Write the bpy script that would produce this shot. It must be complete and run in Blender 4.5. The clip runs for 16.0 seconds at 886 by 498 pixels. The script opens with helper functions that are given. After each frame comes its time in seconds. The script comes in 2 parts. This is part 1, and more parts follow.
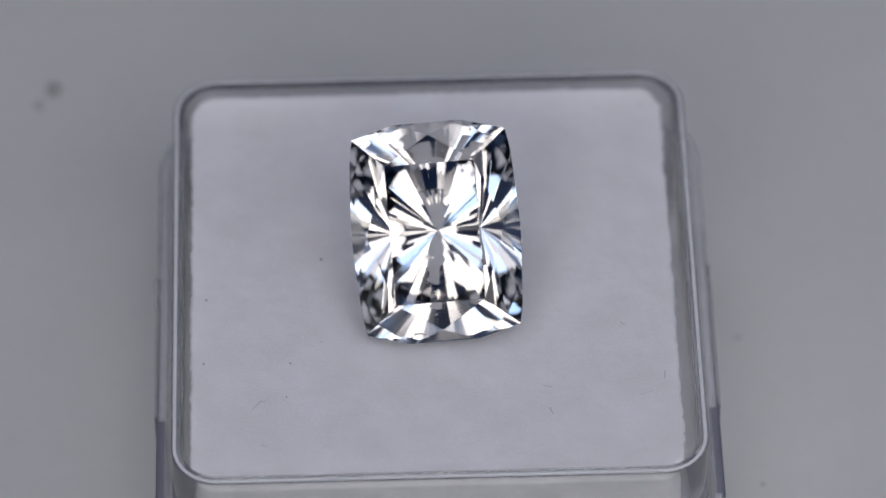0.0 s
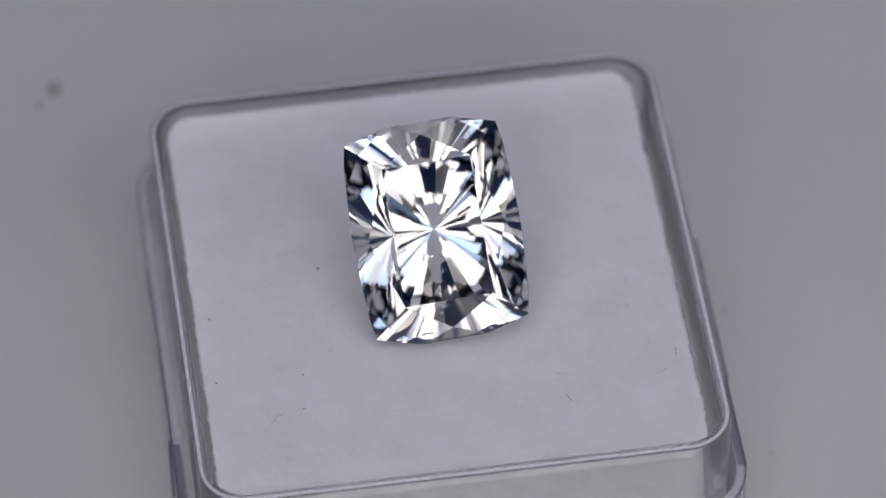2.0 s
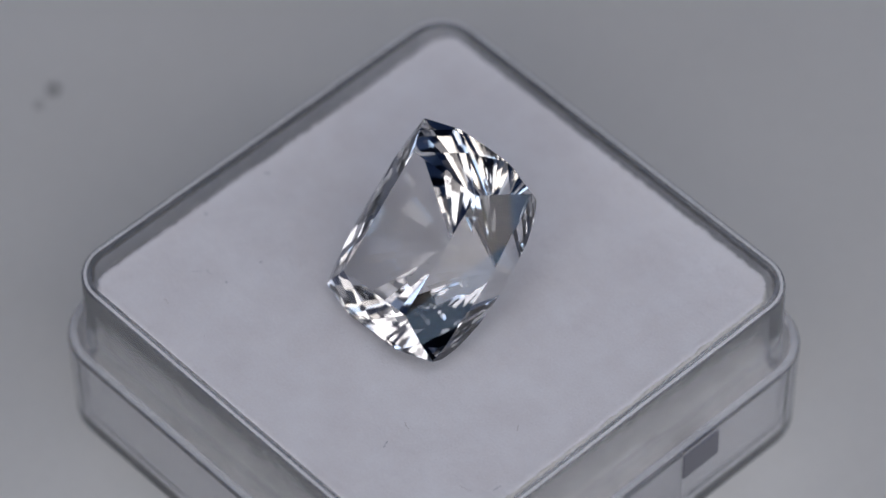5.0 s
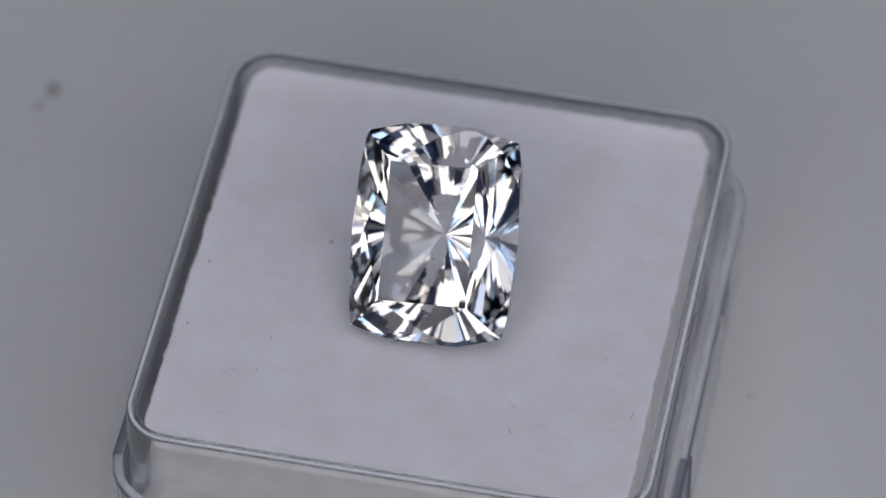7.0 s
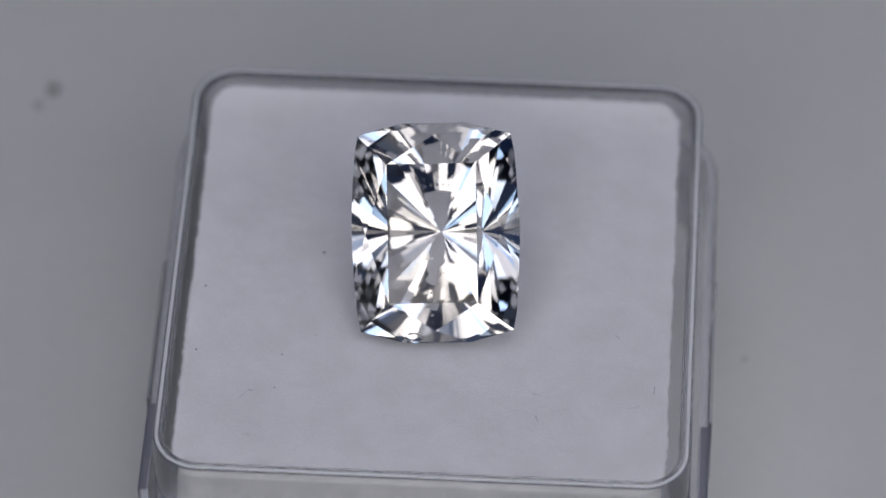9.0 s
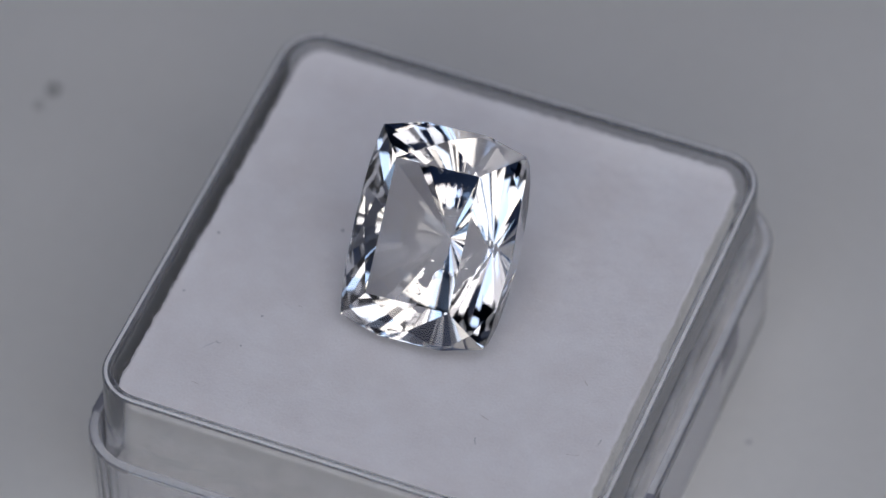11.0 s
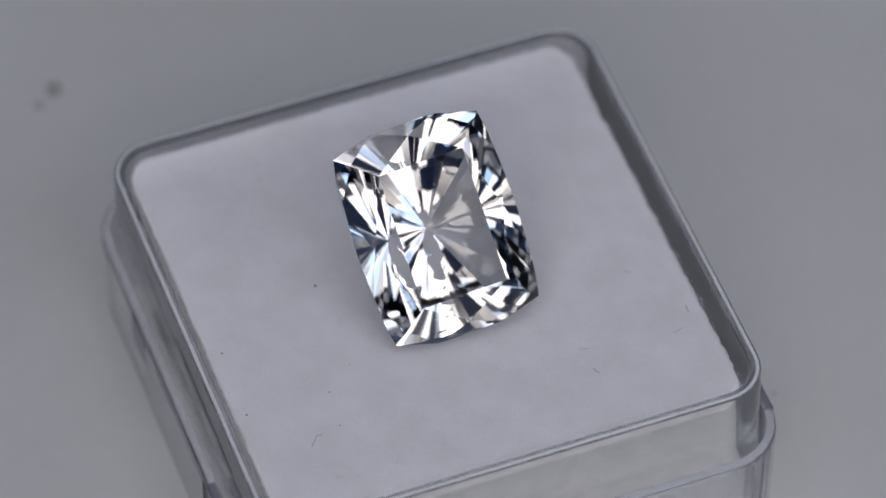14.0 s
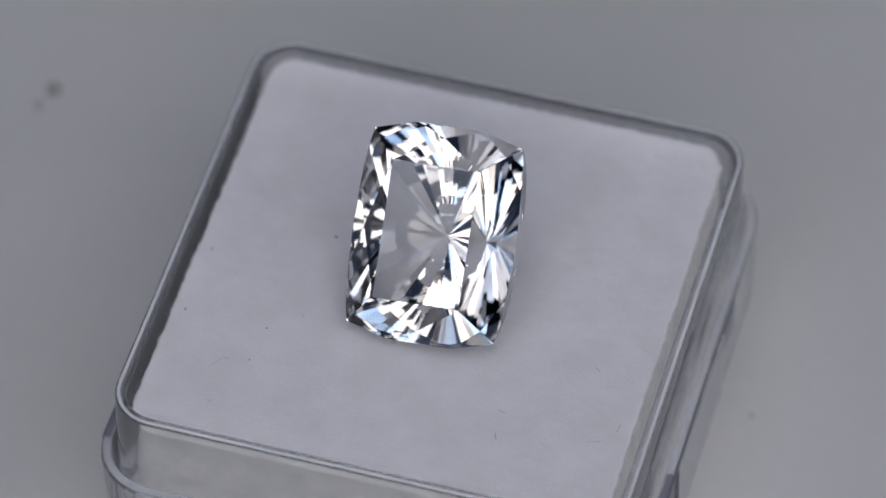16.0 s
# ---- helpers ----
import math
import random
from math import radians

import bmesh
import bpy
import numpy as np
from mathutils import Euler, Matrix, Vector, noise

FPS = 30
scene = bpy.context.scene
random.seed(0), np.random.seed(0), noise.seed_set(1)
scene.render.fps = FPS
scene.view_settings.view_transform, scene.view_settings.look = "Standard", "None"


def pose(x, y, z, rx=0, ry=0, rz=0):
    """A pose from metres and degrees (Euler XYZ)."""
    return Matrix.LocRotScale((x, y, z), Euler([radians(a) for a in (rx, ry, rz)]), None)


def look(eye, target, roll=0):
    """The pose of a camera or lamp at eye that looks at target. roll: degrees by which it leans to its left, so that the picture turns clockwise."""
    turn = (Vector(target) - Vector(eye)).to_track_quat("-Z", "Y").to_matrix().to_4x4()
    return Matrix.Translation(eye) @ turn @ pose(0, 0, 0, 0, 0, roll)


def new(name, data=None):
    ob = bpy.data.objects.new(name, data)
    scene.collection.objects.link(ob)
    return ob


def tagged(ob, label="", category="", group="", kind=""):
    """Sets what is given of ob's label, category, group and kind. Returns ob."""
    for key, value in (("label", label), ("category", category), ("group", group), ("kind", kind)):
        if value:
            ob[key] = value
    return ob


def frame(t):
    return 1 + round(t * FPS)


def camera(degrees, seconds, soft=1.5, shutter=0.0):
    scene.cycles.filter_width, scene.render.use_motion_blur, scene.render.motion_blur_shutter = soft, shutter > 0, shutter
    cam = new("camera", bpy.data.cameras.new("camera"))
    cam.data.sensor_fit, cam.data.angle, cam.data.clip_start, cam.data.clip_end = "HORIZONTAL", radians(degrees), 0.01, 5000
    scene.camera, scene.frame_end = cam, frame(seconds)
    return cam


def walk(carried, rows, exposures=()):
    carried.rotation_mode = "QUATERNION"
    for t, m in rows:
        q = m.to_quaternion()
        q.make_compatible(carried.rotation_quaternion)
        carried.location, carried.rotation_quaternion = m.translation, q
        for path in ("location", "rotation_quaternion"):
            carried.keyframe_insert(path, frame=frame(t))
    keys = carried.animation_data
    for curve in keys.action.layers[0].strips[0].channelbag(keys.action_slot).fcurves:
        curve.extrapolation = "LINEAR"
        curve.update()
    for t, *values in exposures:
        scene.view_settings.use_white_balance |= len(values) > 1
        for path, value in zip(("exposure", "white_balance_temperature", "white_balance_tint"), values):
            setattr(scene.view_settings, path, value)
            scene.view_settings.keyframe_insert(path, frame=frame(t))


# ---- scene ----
import itertools

MM = 0.001
cam = camera(9.95, 16.0, soft=1.5)
EYE = Vector((1.30, -197.66, 240.0)) * MM
PITCH, ROLL = 50.13, -0.54
cam.data.dof.use_dof = True
cam.data.dof.focus_distance = 0.3055
cam.data.dof.aperture_fstop = 24.0
STILL = pose(EYE.x, EYE.y, EYE.z, 90 - PITCH, 0, 0) @ pose(0, 0, 0, 0, 0, ROLL)
walk(cam, [(0.0, STILL), (16.0, STILL)], exposures=[(0.0, -0.01), (4.0, -0.02), (7.0, -0.08), (9.0, -0.09), (12.5, -0.10), (16.0, -0.10)])

# the turntable swings to and fro at one speed: times and degrees of its turning points
TURNS = [(-1.0, -18.4), (1.18, 21.7), (5.02, -48.9), (8.24, 8.8), (10.51, -32.4), (13.68, 24.6), (17.0, -36.0)]


def swing(t):
    """The turntable's angle in degrees, with each reversal eased over a tenth of a second."""
    def raw(s):
        return float(np.interp(s, [a for a, b in TURNS], [b for a, b in TURNS]))
    return sum(raw(t + d) for d in (-0.06, -0.02, 0.02, 0.06)) / 4


# ---- light ----
world = bpy.data.worlds.new("room_air")
scene.world = world
world.use_nodes = True
world.node_tree.nodes["Background"].inputs["Color"].default_value = (0.28, 0.42, 0.72, 1)
world.node_tree.nodes["Background"].inputs["Strength"].default_value = 0.06


def soft_lamp(name, place, sx, sy, radiance, low, high, edge=0.5, hole=0.0):
    """A soft panel whose glow falls off towards its rim; the rim's blue is added to tint the gem. low and high: its
    colours at the lower and the upper side; hole: the share of its half width that a lens opening in its middle takes."""
    data = bpy.data.lights.new(name, "AREA")
    data.shape, data.size, data.size_y, data.energy = "RECTANGLE", sx, sy, math.pi * sx * sy * radiance
    data.use_nodes = True
    n, l = data.node_tree.nodes, data.node_tree.links

    def math_node(operation, *values):
        m = n.new("ShaderNodeMath")
        m.operation = operation
        for k, v in enumerate(values):
            if isinstance(v, (int, float)):
                m.inputs[k].default_value = v
            else:
                l.new(v, m.inputs[k])
        return m.outputs[0]

    def smooth(value, a, b, c, d):
        m = n.new("ShaderNodeMapRange")
        m.interpolation_type = "SMOOTHSTEP"
        l.new(value, m.inputs[0])
        for k, v in enumerate((a, b, c, d)):
            m.inputs[k + 1].default_value = v
        return m.outputs[0]

    geo, cut = n.new("ShaderNodeNewGeometry"), n.new("ShaderNodeSeparateXYZ")
    l.new(geo.outputs["Parametric"], cut.inputs[0])
    u, v = [math_node("MULTIPLY_ADD", cut.outputs[axis], 2.0, -1.0) for axis in ("X", "Y")]
    glow = math_node("MULTIPLY", smooth(math_node("ABSOLUTE", u), edge, 1, 1, 0), smooth(math_node("ABSOLUTE", v), edge, 1, 1, 0))
    if hole:
        r = math_node("POWER", math_node("ADD", math_node("POWER", math_node("ABSOLUTE", u), 2.0), math_node("POWER", math_node("ABSOLUTE", v), 2.0)), 0.5)
        glow = math_node("MULTIPLY", glow, smooth(r, hole * 0.96, hole * 1.05, 0, 1))
        # dark gaps added to the glow, for dark streaks in the gem
        seam = math_node("ABSOLUTE", math_node("SUBTRACT", math_node("ABSOLUTE", u), math_node("ABSOLUTE", v)))
        glow = math_node("MULTIPLY", glow, smooth(seam, 0.09, 0.115, 0, 1))
        cross = math_node("MINIMUM", math_node("ABSOLUTE", u), math_node("ABSOLUTE", v))
        glow = math_node("MULTIPLY", glow, smooth(cross, 0.045, 0.068, 0.05, 1))
    l.new(glow, n["Emission"].inputs["Strength"])
    # blue rim colour added for bluish fringes in the gem
    tint = n.new("ShaderNodeValToRGB")
    tint.color_ramp.elements[0].color, tint.color_ramp.elements[1].color = (0.42, 0.64, 1.0, 1), (1, 1, 1, 1)
    tint.color_ramp.elements[0].position, tint.color_ramp.elements[1].position = 0.0, 0.75
    l.new(smooth(math_node("MAXIMUM", math_node("ABSOLUTE", u), math_node("ABSOLUTE", v)), 0.45, 0.95, 1, 0), tint.inputs["Fac"])
    blend = n.new("ShaderNodeMix")
    blend.data_type = "RGBA"
    l.new(smooth(v, -0.4, 0.4, 0, 1), blend.inputs[0])
    blend.inputs[6].default_value, blend.inputs[7].default_value = (*low, 1), (*high, 1)
    both = n.new("ShaderNodeMix")
    both.data_type, both.blend_type = "RGBA", "MULTIPLY"
    both.inputs[0].default_value = 1
    l.new(tint.outputs["Color"], both.inputs[6]), l.new(blend.outputs[2], both.inputs[7])
    l.new(both.outputs[2], n["Emission"].inputs["Color"])
    ob = new(name, data)
    ob.matrix_world = place
    return ob


def panel_at(azimuth, height, distance):
    """Faces the turntable; azimuth is counted from the camera's side, both angles in degrees."""
    a, e = radians(azimuth), radians(height)
    return look(Vector((math.sin(a) * math.cos(e), -math.cos(a) * math.cos(e), math.sin(e))) * distance, (0, 0, 0))


soft_lamp("ring_softbox", panel_at(0, 50, 0.50), 0.68, 0.66, 1.85, (1.14, 1.05, 0.97), (0.93, 0.885, 0.905), 0.92, 0.16)
soft_lamp("panel_overhead", panel_at(180, 84, 0.46), 0.50, 0.30, 0.85, (1.0, 0.97, 1.03), (1.0, 0.97, 1.03))
# unseen fill lamp, added to brighten the platter on the right
soft_lamp("fill_east", panel_at(65, 38, 0.44), 0.20, 0.28, 1.7, (0.98, 0.96, 1.04), (0.98, 0.96, 1.04))

# ---- materials ----


def material(name):
    m = bpy.data.materials.new(name)
    m.use_nodes = True
    n = m.node_tree.nodes
    return m, n, m.node_tree.links, n["Principled BSDF"]


def mottled(name, dark, light, scale, rough=0.6, bump=0.0, fine=0.0, fine_scale=1.0, dist=0.0001, sheen=0.0):
    """A matte surface with mottling at two scales; scales are cycles a metre."""
    m, n, l, b = material(name)
    co = n.new("ShaderNodeTexCoord")
    a = n.new("ShaderNodeTexNoise")
    a.inputs["Scale"].default_value, a.inputs["Detail"].default_value = scale, 5
    l.new(co.outputs["Object"], a.inputs["Vector"])
    f = n.new("ShaderNodeTexNoise")
    f.inputs["Scale"].default_value, f.inputs["Detail"].default_value = fine_scale, 6
    l.new(co.outputs["Object"], f.inputs["Vector"])
    mix = n.new("ShaderNodeMix")
    mix.inputs[0].default_value = fine
    l.new(a.outputs["Fac"], mix.inputs[2]), l.new(f.outputs["Fac"], mix.inputs[3])
    r = n.new("ShaderNodeValToRGB")
    r.color_ramp.elements[0].position, r.color_ramp.elements[1].position = 0.3, 0.7
    r.color_ramp.elements[0].color, r.color_ramp.elements[1].color = (*dark, 1), (*light, 1)
    l.new(mix.outputs[0], r.inputs["Fac"])
    l.new(r.outputs["Color"], b.inputs["Base Color"])
    b.inputs["Roughness"].default_value = rough
    if sheen:
        b.inputs["Sheen Weight"].default_value = sheen
    if bump:
        k = n.new("ShaderNodeBump")
        k.inputs["Strength"].default_value, k.inputs["Distance"].default_value = bump, dist
        l.new(f.outputs["Fac"], k.inputs["Height"])
        l.new(k.outputs["Normal"], b.inputs["Normal"])
    return m


def clear(name, color, ior, rough=0.0, scratch=0.0, through_share=1.0):
    m, n, l, b = material(name)
    b.inputs["Base Color"].default_value = (*color, 1)
    b.inputs["Transmission Weight"].default_value = through_share
    b.inputs["IOR"].default_value = ior
    b.inputs["Roughness"].default_value = rough
    if scratch:
        co = n.new("ShaderNodeTexCoord")
        f = n.new("ShaderNodeTexNoise")
        f.inputs["Scale"].default_value, f.inputs["Detail"].default_value = 400, 4
        l.new(co.outputs["Object"], f.inputs["Vector"])
        k = n.new("ShaderNodeBump")
        k.inputs["Strength"].default_value, k.inputs["Distance"].default_value = scratch, 0.0001
        l.new(f.outputs["Fac"], k.inputs["Height"])
        l.new(k.outputs["Normal"], b.inputs["Normal"])
    return m


GEM = clear("clear_gem", (1, 1, 1), 1.61)
PLASTIC = clear("clear_polystyrene", (0.83, 0.83, 0.85), 1.49, 0.05, 0.15, 0.93)
SLOT_DARK = clear("slot_dark_polystyrene", (0.30, 0.30, 0.34), 1.49, 0.2, 0.1, 0.4)
FELT = mottled("white_felt", (0.81, 0.775, 0.775), (0.91, 0.90, 0.912), 330, 0.95, 0.28, 0.4, 6500, 0.0001, 0.1)
PLATTER = mottled("pale_platter", (0.67, 0.66, 0.625), (0.73, 0.72, 0.685), 60, 0.5, 0.05, 0.3, 900)
TABLE = mottled("grey_table", (0.30, 0.30, 0.30), (0.36, 0.36, 0.36), 8, 0.6)
WALL = mottled("bluish_surround", (0.21, 0.34, 0.60), (0.26, 0.39, 0.66), 2, 0.9)
FOAM = mottled("grey_foam", (0.58, 0.565, 0.525), (0.84, 0.82, 0.77), 700, 0.95, 0.5, 0.5, 3200, 0.0001)
REFRACTED_DARK = clear("refracted_dark_polystyrene", (0.23, 0.235, 0.275), 1.35, 0.25, 0.1, 0.4)
FROST = clear("frosted_polystyrene", (0.88, 0.88, 0.89), 1.49, 0.2, 0.0, 0.75)
RIM_HIGHLIGHT = clear("highlight_polystyrene", (0.92, 0.92, 0.92), 1.49, 0.4, 0.0, 0.5)
LINT = mottled("grey_lint", (0.17, 0.18, 0.21), (0.26, 0.27, 0.31), 900, 0.9)
LINT_WARM = mottled("brown_lint", (0.34, 0.29, 0.26), (0.46, 0.40, 0.36), 900, 0.9)
HALO = mottled("grey_sensor_dust", (0.22, 0.22, 0.21), (0.28, 0.28, 0.27), 900, 0.8)
FADED = mottled("faint_dust", (0.56, 0.55, 0.53), (0.60, 0.59, 0.57), 900, 0.7)
MARK = mottled("dust_grey", (0.08, 0.08, 0.08), (0.12, 0.12, 0.11), 900, 0.9)


def mesh_object(name, bm, mat, parent=None, label="", smooth=False):
    me = bpy.data.meshes.new(name)
    bm.to_mesh(me)
    bm.free()
    me.materials.append(mat)
    if smooth:
        for f in me.polygons:
            f.use_smooth = True
    ob = new(name, me)
    if parent:
        ob.parent = parent
    if label:
        ob["label"] = label
    return ob


def part(name, bm, mat, parent, label=""):
    return mesh_object(name, bm, mat, parent, label)


MOVING = []

# ---- setting ----
GROUND_Z = -11.66 * MM


def box_mesh(x0, x1, y0, y1, z0, z1):
    bm = bmesh.new()
    bmesh.ops.create_cube(bm, size=1, matrix=Matrix.LocRotScale(((x0 + x1) / 2, (y0 + y1) / 2, (z0 + z1) / 2), None, (x1 - x0, y1 - y0, z1 - z0)))
    return bm


def lathe(profile, steps=96):
    """A closed solid turned about z from (radius, z) pairs."""
    bm = bmesh.new()
    rings = [[bm.verts.new((r * math.cos(2 * math.pi * i / steps), r * math.sin(2 * math.pi * i / steps), z)) for i in range(steps)] for r, z in profile]
    for a, b in zip(rings, rings[1:]):
        for i in range(steps):
            j = (i + 1) % steps
            bm.faces.new((a[i], a[j], b[j], b[i]))
    bm.faces.new(rings[0][::-1]), bm.faces.new(rings[-1])
    return bm


def build_setting():
    tz = GROUND_Z - 0.03
    R = 0.95
    tagged(mesh_object("ground", box_mesh(-R, R, -R, R, tz - 0.04, tz), TABLE), "plain grey table top under the turntable", "table top", kind="structure")
    # unseen walls and ceiling, added; their blue tints the gem's dark reflections
    for name, b in (("wall_north", (-R, R, R, R + 0.1, tz, 1.1)), ("wall_south", (-R, R, -R - 0.1, -R, tz, 1.1)),
                    ("wall_west", (-R - 0.1, -R, -R, R, tz, 1.1)), ("wall_east", (R, R + 0.1, -R, R, tz, 1.1)),
                    ("ceiling", (-R, R, -R, R, 1.1, 1.2))):
        tagged(mesh_object(name, box_mesh(*b), WALL), "plain bluish ceiling, unseen, added to tint dark gem reflections" if name == "ceiling" else "plain bluish wall, unseen, added to tint dark gem reflections", "ceiling" if name == "ceiling" else "wall", kind="structure")


def build_turntable():
    top = tagged(new("turntable"), "round pale grey display turntable with a matte top", "turntable")
    top.matrix_world = pose(0, 0, GROUND_Z)
    part("platter", lathe([(0.128, -0.012), (0.13, -0.010), (0.13, -0.002), (0.128, 0.0)]), PLATTER, top)
    part("drive_base", lathe([(0.09, -0.03), (0.09, -0.0125)]), WALL, top, "dark drive base")
    MOVING.append(top)


# ---- clear plastic box ----
BOX = pose(0.75 * MM, 0.22 * MM, 0, 0, 0, 1.17)


def rounded_loop(half, radius, steps=8):
    pts = []
    c = half - radius
    for k, (sx, sy) in enumerate(((1, 1), (-1, 1), (-1, -1), (1, -1))):
        for i in range(steps + 1):
            a = math.pi / 2 * (k + i / steps)
            pts.append((sx * c + radius * math.cos(a), sy * c + radius * math.sin(a)))
    return pts


def swept(bm, profile, half0, radius0, closed=True):
    """Sweeps (half width, z) pairs in mm round a rounded square."""
    rings = []
    for h, z in profile:
        rings.append([bm.verts.new((x * MM, y * MM, z * MM)) for x, y in rounded_loop(h, max(0.3, radius0 - (half0 - h)))])
    pairs = list(zip(rings, rings[1:])) + ([(rings[-1], rings[0])] if closed else [])
    for a, b in pairs:
        for i in range(len(a)):
            j = (i + 1) % len(a)
            bm.faces.new((a[i], a[j], b[j], b[i]))
    return rings


def build_box():
    box = tagged(new("gem_box"), "small square clear plastic gem box with rounded corners", "gem box")
    box.matrix_world = BOX
    bm = bmesh.new()
    lip = [(15.85 + 0.13 * math.cos(a), 0.97 + 0.13 * math.sin(a)) for a in (math.pi / 2 * k / 6 for k in range(7))]
    lip += [(15.55 + 0.27 * math.cos(a), 0.83 + 0.27 * math.sin(a)) for a in (math.pi / 2 * (1 + k / 8) for k in range(9))]
    swept(bm, [(16.25, -10.4), (16.08, -4.0)] + lip + [(15.3, -4.0), (15.3, -10.4)], 16.0, 2.8)
    bmesh.ops.recalc_face_normals(bm, faces=bm.faces)
    mesh_object("inner_wall", bm, PLASTIC, box, smooth=True).visible_shadow = False
    bm = bmesh.new()
    rings = swept(bm, [(16.7, -11.62), (16.95, -11.3), (17.1, -4.6), (17.05, -4.4), (16.94, -4.32), (16.5, -4.32), (16.46, -10.5)], 17.1, 3.8, closed=False)
    bm.faces.new(rings[0][::-1]), bm.faces.new(rings[-1])
    bmesh.ops.recalc_face_normals(bm, faces=bm.faces)
    part("base", bm, PLASTIC, box).visible_shadow = False
    # pale rings laid on rim and ledge put their bright lines into the colour
    for name, profile, h, r in (("rim_highlight", [(15.66, 1.09), (15.69, 1.118), (15.76, 1.13), (15.83, 1.11), (15.86, 1.08)], 16.0, 2.8),
                                ("ledge", [(16.52, -4.4), (16.52, -4.29), (16.9, -4.29), (16.97, -4.32), (16.97, -4.4)], 17.1, 3.8)):
        bm = bmesh.new()
        swept(bm, profile, h, r)
        bmesh.ops.recalc_face_normals(bm, faces=bm.faces)
        part(name, bm, RIM_HIGHLIGHT if name == "rim_highlight" else FROST, box, "frosted pale edge of the clear plastic, brightness put into its colour").visible_shadow = False
    for side in (-1, 1):
        bm = box_mesh(16.8 * MM, 17.27 * MM, -6.7 * MM, 4.6 * MM, -10.2 * MM, -4.25 * MM)
        bmesh.ops.bevel(bm, geom=bm.edges, offset=0.14 * MM, segments=2, affect="EDGES")
        if side < 0:
            bmesh.ops.rotate(bm, verts=bm.verts, cent=(0, 0, 0), matrix=Matrix.Diagonal((-1, 1, 1)))
            bmesh.ops.reverse_faces(bm, faces=bm.faces)
        part("closing_tab", bm, PLASTIC, box).visible_shadow = False
        # a dark insert stands for the darkness inside the rectangular slot
        bm = box_mesh(side * 16.95 * MM - 0.2 * MM, side * 16.95 * MM + 0.2 * MM, 4.7 * MM, 7.8 * MM, -7.2 * MM, -4.9 * MM)
        bmesh.ops.bevel(bm, geom=bm.edges, offset=0.08 * MM, segments=2, affect="EDGES")
        part("slot_insert", bm, SLOT_DARK, box, "darker grey insert put in for the dark of a rectangular slot")
        # bluish block put in for the dark band refracted in the base's side
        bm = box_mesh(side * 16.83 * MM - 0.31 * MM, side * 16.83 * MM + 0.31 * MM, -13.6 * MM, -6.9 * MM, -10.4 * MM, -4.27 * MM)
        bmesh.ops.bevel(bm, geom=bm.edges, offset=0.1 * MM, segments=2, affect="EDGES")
        part("refracted_band", bm, REFRACTED_DARK, box, "bluish grey block put in for a refracted dark band").visible_shadow = False
    MOVING.append(box)


def felt_top(x, y):
    """Height of the felt in mm over the box's own x and y."""
    edge = max(abs(x), abs(y)) / 14.83
    lift = 0.0 if edge < 0.93 else ((edge - 0.93) / 0.07) ** 2 * 0.12
    return noise.noise((x * 0.5, y * 0.5, 0)) * 0.05 + noise.noise((x * 1.7, y * 1.7, 3.0)) * 0.03 + noise.noise((x * 2.6, y * 2.6, 7.0)) * 0.010 + lift + (max(0.0, y / 14.83 - 0.82) / 0.18) ** 2 * 0.5


def hair(bm, a, b, c, r):
    """A thin three-sided fibre bent through three points in mm."""
    rings = []
    for p in (a, b, c):
        rings.append([bm.verts.new(((p[0] + r * math.cos(k * 2.094)) * MM, (p[1] + r * math.sin(k * 2.094)) * MM, (p[2] + r * math.cos(k * 2.094 + 1)) * MM)) for k in range(3)])
    for u, v in zip(rings, rings[1:]):
        for k in range(3):
            bm.faces.new((u[k], u[(k + 1) % 3], v[(k + 1) % 3], v[k]))


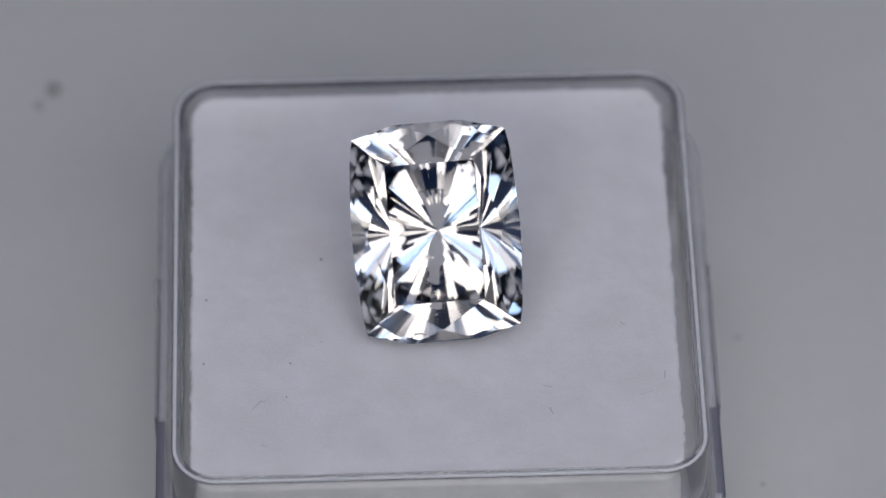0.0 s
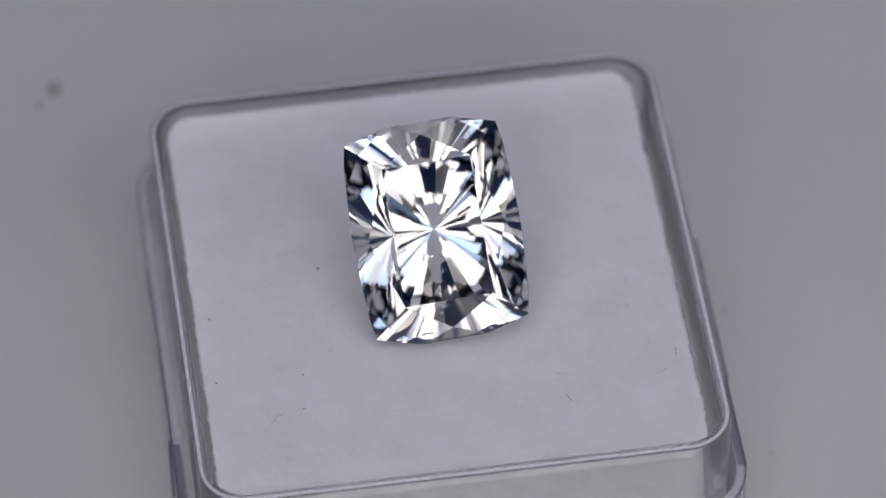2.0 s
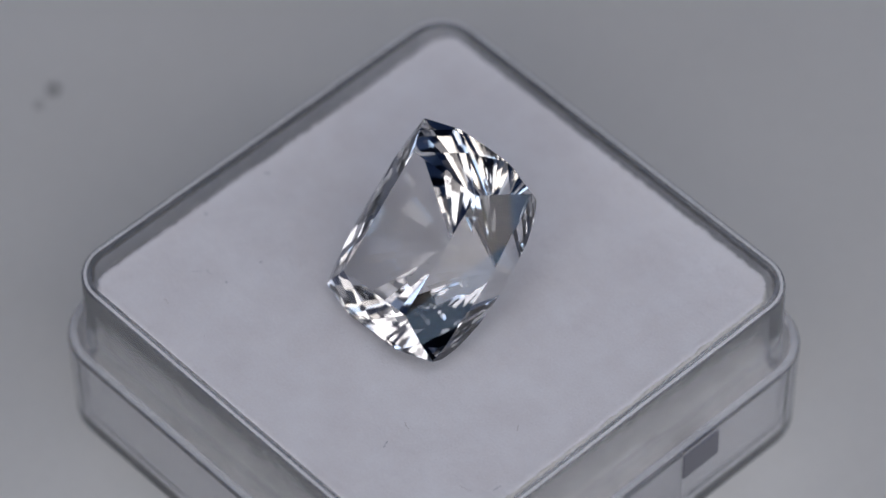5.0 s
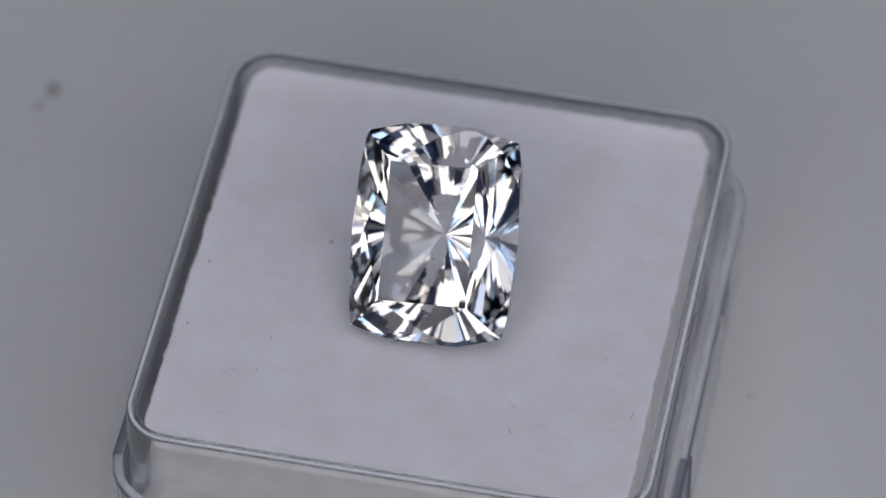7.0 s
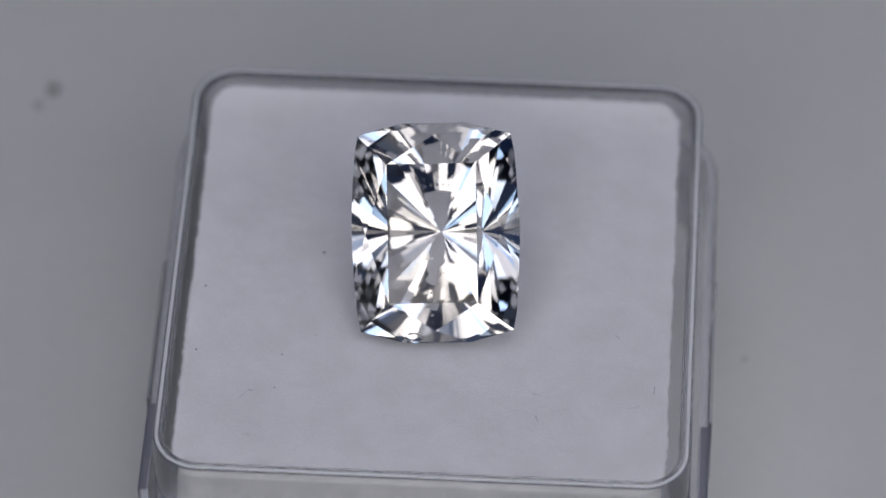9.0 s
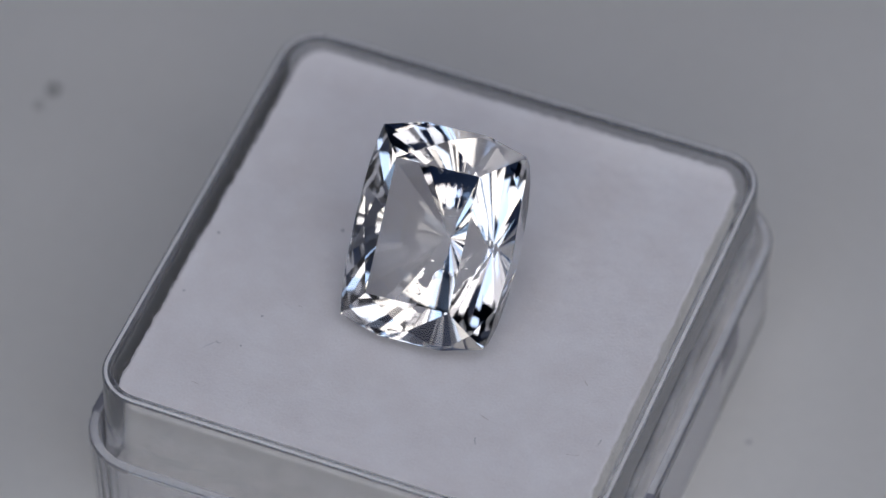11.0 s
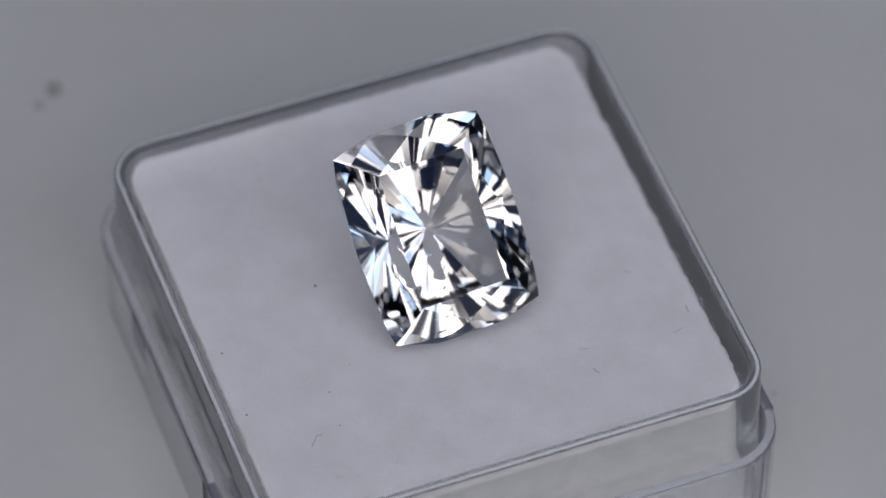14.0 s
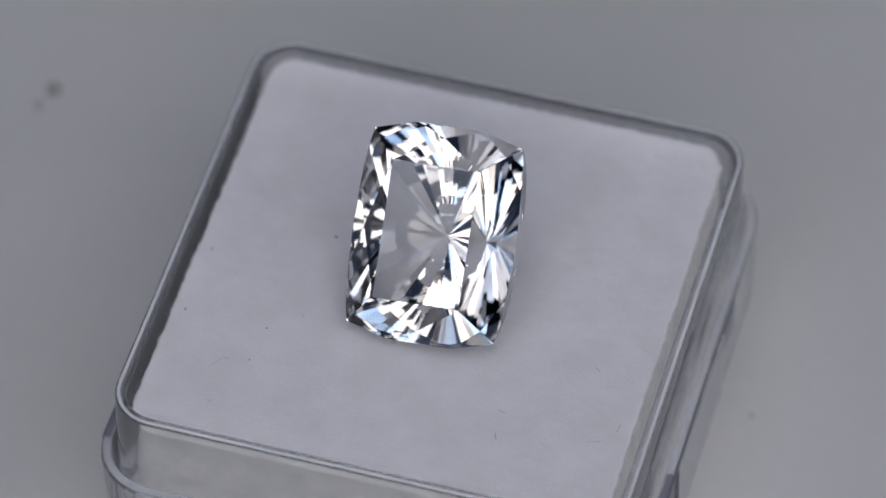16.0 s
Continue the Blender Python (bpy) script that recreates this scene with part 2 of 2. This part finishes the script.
def build_felt():
    bm = bmesh.new()
    half, n = 14.83, 120
    grid = {}
    for i in range(n + 1):
        for j in range(n + 1):
            x, y = half * (2 * i / n - 1), half * (2 * j / n - 1)
            c = half - 1.5
            if abs(x) > c and abs(y) > c:
                dx, dy = abs(x) - c, abs(y) - c
                s = max(dx, dy) / math.hypot(dx, dy)
                x, y = math.copysign(c + dx * s, x), math.copysign(c + dy * s, y)
            outer = i in (0, n) or j in (0, n)
            k = 1 - (abs(noise.noise((x * 1.1, y * 1.1, 5.0))) * 0.012 + random.random() * 0.008 if outer else 0)
            z = felt_top(x, y) - (0.12 if outer else 0)
            grid[i, j] = bm.verts.new((x * k * MM, y * k * 1.018 * MM, z * MM))
    for i in range(n):
        for j in range(n):
            bm.faces.new((grid[i, j], grid[i + 1, j], grid[i + 1, j + 1], grid[i, j + 1]))
    rim = [e for e in bm.edges if e.is_boundary]
    for v in bmesh.ops.extrude_edge_only(bm, edges=rim)["geom"]:
        if isinstance(v, bmesh.types.BMVert):
            v.co.x, v.co.y, v.co.z = v.co.x * 0.985, v.co.y * 0.992, -0.3 * MM
    bmesh.ops.recalc_face_normals(bm, faces=bm.faces)
    pad = tagged(new("felt_pad"), "soft white felt pad filling the clear plastic box", "felt pad")
    pad.matrix_world = BOX @ pose(-0.15 * MM, 0.02 * MM, 0)
    top = part("felt", bm, FELT, pad)
    for f in top.data.polygons:
        f.use_smooth = True
    bm = bmesh.new()
    rings = swept(bm, [(14.9, -10.4), (15.05, -10.2), (15.05, -0.36), (15.0, -0.28), (14.6, -0.26)], 15.05, 1.6, closed=False)
    bm.faces.new(rings[0][::-1]), bm.faces.new(rings[-1])
    bmesh.ops.scale(bm, vec=(0.975, 1.008, 1), verts=bm.verts)
    part("foam_block", bm, FOAM, pad, "grey foam block under the felt")
    bm = bmesh.new()
    rng = random.Random(4)
    for k in range(4200):
        t, side = rng.uniform(-14.6, 14.6), k % 4
        if k < 700:
            w = 14.7 - abs(rng.gauss(0, 0.15))
            dx, dy = rng.gauss(0, 0.3), abs(rng.gauss(0.1, 0.16))
            z = felt_top(14.8, t)
            pts = [(t, w - 0.2, z - 0.1), (t + dx * 0.5, w + dy * 0.5, z + 0.05), (t + dx, min(14.95, w + dy), z + rng.uniform(-0.1, 0.12))]
            pts = [((x, y), (-y, x), (-x, -y), (y, -x))[side] + (z,) for x, y, z in pts]
            pts = [p for p in pts if not (abs(p[0]) > 14.2 and abs(p[1]) > 14.2)]
            if len(pts) < 3:
                continue
        else:
            x, y = rng.uniform(-14, 14), rng.uniform(-14, 14)
            a = rng.uniform(0, 6.28)
            d = rng.uniform(0.15, 0.4)
            pts = [(x + d * u * math.cos(a + u), y + d * u * math.sin(a + u), felt_top(x, y) + h) for u, h in ((-1, -0.02), (0, 0.07), (1, -0.02))]
        hair(bm, *pts, 0.012 if k < 900 else 0.009)
    tagged(part("fuzz", bm, FELT, pad, "fine white loose felt fibres"), kind="stuff")
    MOVING.append(pad)


# ---- the gem ----
GEM_U, GEM_V = Vector((0.997, 0.031, 0.077)), Vector((-0.074, 0.752, 0.655))


def gem_mesh():
    """A cushion cut: a twelve-sided prism cut down facet by facet, in mm."""
    T = Vector((2.68, 4.18, 2.2))
    C, J = Vector((4.67, 5.90, 0)), Vector((3.92, 5.27, 0.98))
    S1, S2 = Vector((2.01, 6.62, 0)), Vector((5.10, 2.98, 0))

    def on_plane(a, b, c, x, y):
        m = (b - a).cross(c - a)
        return Vector((x, y, a.z - (m.x * (x - a.x) + m.y * (y - a.y)) / m.z))

    A1, A2 = on_plane(T, J, S1, 0, 5.88), on_plane(T, J, S2, 4.15, 0)
    quads = ((1, 1), (-1, 1), (-1, -1), (1, -1))
    girdle, culet = -0.28, -6.98

    ring = []
    for k, (sx, sy) in enumerate(quads):
        trio = [S2, C, S1] if k % 2 == 0 else [S1, C, S2]
        ring += [Vector((p.x * sx, p.y * sy, 0)) for p in trio]
    n = len(ring)
    planes = []

    def cut(point, normal):
        m = Vector(normal).normalized()
        planes.append((*m, m.dot(Vector(point))))

    for p, q in zip(ring, ring[1:] + ring[:1]):
        cut(p, (q.y - p.y, p.x - q.x, 0))

    def through_points(a, b, c):
        m = (b - a).cross(c - a).normalized()
        cut(a, m if m.z > 0 else -m)

    def flipped(p, q):
        return Vector((p.x * q[0], p.y * q[1], p.z))

    cut((0, 0, T.z), (0, 0, 1))
    for s in (1, -1):
        for a, b, c in ((T, flipped(T, (-1, 1)), A1), (S1, flipped(S1, (-1, 1)), A1)):
            through_points(*[flipped(p, (1, s)) for p in (a, b, c)])
        for a, b, c in ((T, flipped(T, (1, -1)), A2), (S2, flipped(S2, (1, -1)), A2)):
            through_points(*[flipped(p, (s, 1)) for p in (a, b, c)])
    for q in quads:
        for trio in ((T, J, S1), (T, J, S2), (J, S1, C), (J, S2, C)):
            through_points(*[flipped(p, q) for p in trio])
    # pavilion mains all meet at the culet, wide and narrow by turns: degrees and reach of the cone's edges at unit height
    def reach(turn):
        x, y = abs(math.cos(radians(turn))) / 1.10, abs(math.sin(radians(turn))) / 1.112
        return (x ** 2.6 + y ** 2.6) ** (-1 / 2.6)

    quarter = [(a, reach(a) * k) for a, k in ((4, 1), (19, 1), (26, 1.006), (40, 1), (47, 1.006), (61, 1), (68, 1.006), (80, 1), (85.5, 1.002))]
    edges = [(b, r) for a, r in quarter for b in (a, 180 - a, 180 + a, 360 - a)]
    edges = [Vector((r * math.cos(radians(a)), r * math.sin(radians(a)))) for a, r in sorted(edges)]
    slopes = []
    for p, q in zip(edges, edges[1:] + edges[:1]):
        out = Vector((q.y - p.y, p.x - q.x)).normalized()
        a, b = math.atan2(out.y, out.x), math.atan2(1, p.dot(out))
        slopes.append((math.degrees(a), math.degrees(b)))
        cut((0, 0, culet), (math.cos(a) * math.sin(b), math.sin(a) * math.sin(b), -math.cos(b)))
    slopes = sorted((a, b) for a, b in slopes if -0.1 < a < 90.1)
    # steeper breaks stand on the girdle, two to each side
    for i in range(n):
        p, q = ring[i], ring[(i + 1) % n]
        m = (p + q) / 2
        out = Vector((q.y - p.y, p.x - q.x, 0)).normalized()
        d = m.dot(out)
        slope = np.interp(abs(math.degrees(math.atan2(abs(out.y), abs(out.x)))), [a for a, b in slopes], [b for a, b in slopes])
        deep, share, waist = girdle - culet, 0.88, 0.957
        main = math.tan(radians(slope))
        steep = math.degrees(math.atan2(deep - main * share * d, (1 - share) * d))
        tiers = []
        if steep > slope + 12:
            second = math.tan(radians(slope + 8))
            rise = deep - main * share * d - second * (waist - share) * d
            tiers = [(share * d, culet + main * share * d, slope + 8), (d, girdle, math.degrees(math.atan2(rise, (1 - waist) * d)))]
        elif steep > slope + 0.8:
            tiers = [(d, girdle, steep)]
        for r, z, angle in tiers:
            for lean in (-3.28, 3.28):
                o = Matrix.Rotation(radians(lean), 3, "Z") @ out
                at = m * (r / d)
                cut((at.x, at.y, z), (o.x * math.sin(radians(angle)), o.y * math.sin(radians(angle)), -math.cos(radians(angle))))
    return solid(np.array(planes))


def solid(planes):
    """The convex stone that a set of planes (normal, distance in mm) encloses."""
    trio = np.array(list(itertools.combinations(range(len(planes)), 3)))
    sides, reach = planes[trio][:, :, :3], planes[trio][:, :, 3]
    fair = np.abs(np.linalg.det(sides)) > 1e-5
    spots = np.linalg.solve(sides[fair], reach[fair][:, :, None])[:, :, 0]
    spots = spots[(spots @ planes[:, :3].T <= planes[:, 3] + 1e-5).all(axis=1)]
    corners = []
    for p in spots:
        if not corners or np.min(np.linalg.norm(np.array(corners) - p, axis=1)) > 2e-3:
            corners.append(p)
    corners = np.array(corners)
    bm = bmesh.new()
    verts = [bm.verts.new(p * MM) for p in corners]
    for *normal, d in planes:
        m = Vector(normal)
        on = [k for k in range(len(corners)) if abs(corners[k] @ normal - d) < 2.5e-3]
        if len(on) < 3:
            continue
        mid = Vector(corners[on].mean(axis=0))
        e = m.orthogonal().normalized()
        f = m.cross(e)
        on.sort(key=lambda k: math.atan2((Vector(corners[k]) - mid).dot(f), (Vector(corners[k]) - mid).dot(e)))
        ring = [verts[k] for k in on]
        if not bm.faces.get(ring):
            bm.faces.new(ring)
    bm.normal_update()
    return bm


def build_gem():
    bm = gem_mesh()
    u = GEM_U.normalized()
    v = (GEM_V - u * GEM_V.dot(u)).normalized()
    w = u.cross(v)
    turn = Matrix((u, v, w)).transposed().to_4x4()
    place = Vector((0.889, -0.111, 5.098)) * MM
    lowest = min((turn @ p.co).z for p in bm.verts) + place.z
    # settle on the felt along the line of sight
    view = (place - EYE).normalized()
    place += view * ((lowest + 0.03 * MM) / -view.z)
    gem = tagged(new("gemstone"), "clear colourless cushion-cut faceted gemstone leaning on white felt", "gemstone")
    gem.matrix_world = Matrix.Translation(place) @ turn
    # the closed stone is shown by its four zones of facets, which meet edge to edge
    zones = {"table": [], "crown": [], "girdle": [], "pavilion": []}
    for f in bm.faces:
        zone = "table" if f.normal.z > 0.999 else "crown" if f.normal.z > 0.05 else "girdle" if f.normal.z > -0.05 else "pavilion"
        zones[zone].append([tuple(v.co) for v in f.verts])
    bm.free()
    for zone, faces in zones.items():
        made = bmesh.new()
        seen = {}
        for pts in faces:
            for p in pts:
                if p not in seen:
                    seen[p] = made.verts.new(p)
            made.faces.new([seen[p] for p in pts])
        part(zone, made, GEM, gem)
    MOVING.append(gem)


# ---- lint and dust ----
def build_lint():
    """Fibres and specks lying on the felt, at x and y in mm."""
    fibres = [
        (((-10.26, -9.68), (-9.89, -9.21), (-9.66, -8.96)), LINT, 0.022), (((-9.66, -8.96), (-9.52, -9.05), (-9.32, -8.88)), LINT, 0.019),
        (((7.61, -9.64), (7.67, -9.89), (7.81, -10.11)), LINT, 0.02), (((13.09, -8.75), (13.43, -8.63), (13.85, -8.46)), LINT_WARM, 0.026),
        (((7.27, -7.95), (7.51, -8.04), (7.81, -8.09)), LINT_WARM, 0.021), (((14.6, -6.87), (14.58, -7.17), (14.55, -7.48)), LINT, 0.019),
        (((-9.81, -12.38), (-9.61, -12.34), (-9.3, -12.43)), LINT_WARM, 0.015), (((-5.94, -12.55), (-5.87, -12.5), (-5.8, -12.43)), LINT, 0.019),
        (((-6.24, -4.47), (-6.1, -4.52), (-5.97, -4.52)), LINT_WARM, 0.018), (((12.0, -3.1), (12.12, -3.27), (12.3, -3.4)), LINT_WARM, 0.017)]
    specks = [(-13.2, -6.1, 0.065), (-7.97, -6.08, 0.05), (-8.17, -8.72, 0.045), (-6.2, 2.05, 0.09), (-13.16, -1.1, 0.07)]
    inverse = BOX.inverted()

    def ground_at(x, y):
        q = inverse @ Vector((x * MM, y * MM, 0))
        return felt_top(q.x / MM, q.y / MM)

    for pts, mat, r in fibres:
        bm = bmesh.new()
        ox, oy = pts[1]
        oz = ground_at(ox, oy)
        hair(bm, *[(x - ox, y - oy, ground_at(x, y) - oz + r * 1.4 + 0.015) for x, y in pts], r)
        ob = tagged(mesh_object("lint_fibre", bm, mat), "brownish lint fibre on white felt" if mat == LINT_WARM else "dark grey lint fibre on white felt", "lint", group="lint on the felt")
        ob.matrix_world = pose(ox * MM, oy * MM, oz * MM)
        MOVING.append(ob)
    for x, y, r in specks:
        bm = bmesh.new()
        bmesh.ops.create_icosphere(bm, subdivisions=2, radius=r * MM)
        for v in bm.verts:
            v.co *= 1 + 0.35 * noise.noise(v.co / (r * MM) * 1.3 + Vector((x, y, 0)))
            v.co.z = v.co.z * 0.5
        ob = tagged(mesh_object("dust_speck", bm, LINT), "tiny dark grey dust speck on white felt", "dust", group="specks on the felt")
        ob.matrix_world = pose(x * MM, y * MM, (ground_at(x, y) + r * 0.25) * MM)
        MOVING.append(ob)


def build_marks():
    """Faint dust on the platter that turns with it, and two round rings put in for sensor dust, that keep their place.
    """
    for x, y, r in ((19.95, 5.0, 0.26), (21.0, -6.7, 0.2)):
        bm = lathe([(r * MM, 0), (r * 0.9 * MM, 0.02 * MM)], 20)
        ob = tagged(mesh_object("platter_speck", bm, FADED), "faint grey dust speck on the pale platter", "dust", group="specks on the platter")
        ob.matrix_world = pose(x * MM, y * MM, GROUND_Z + 0.01 * MM)
        MOVING.append(ob)
    for x, y, s in ((-24.38, 26.59, 1.0), (-25.29, 25.2, 0.6)):
        ring = tagged(new("sensor_dust_ring"), "small faint grey ring with a dark dot, put in for sensor dust", "dust", group="dust rings")
        ring.matrix_world = pose(x * MM, y * MM, GROUND_Z + 0.04 * MM)
        bm = bmesh.new()
        rings = [[bm.verts.new((r * s * MM * math.cos(k * math.pi / 16), r * s * 1.25 * MM * math.sin(k * math.pi / 16), z * MM)) for k in range(32)] for r, z in ((0.50, 0), (0.46, 0.02), (0.36, 0.02), (0.32, 0))]
        for a, b in zip(rings, rings[1:] + rings[:1]):
            for k in range(32):
                bm.faces.new((a[k], a[(k + 1) % 32], b[(k + 1) % 32], b[k]))
        part("halo", bm, HALO, ring)
        if s == 1.0:
            part("dot", lathe([(0.2 * MM, 0), (0.18 * MM, 0.02 * MM)], 20), MARK, ring)


def motions():
    """All that rides on the turntable swings with it about the upright axis."""
    steps = [i * 0.1 for i in range(161)]
    for ob in MOVING:
        base = ob.matrix_world.copy() if ob.parent is None else ob.matrix_basis.copy()
        walk(ob, [(t, pose(0, 0, 0, 0, 0, swing(t)) @ base) for t in steps])


build_setting()
build_turntable()
build_box()
build_felt()
build_gem()
build_lint()
build_marks()
bpy.context.view_layer.update()
motions()
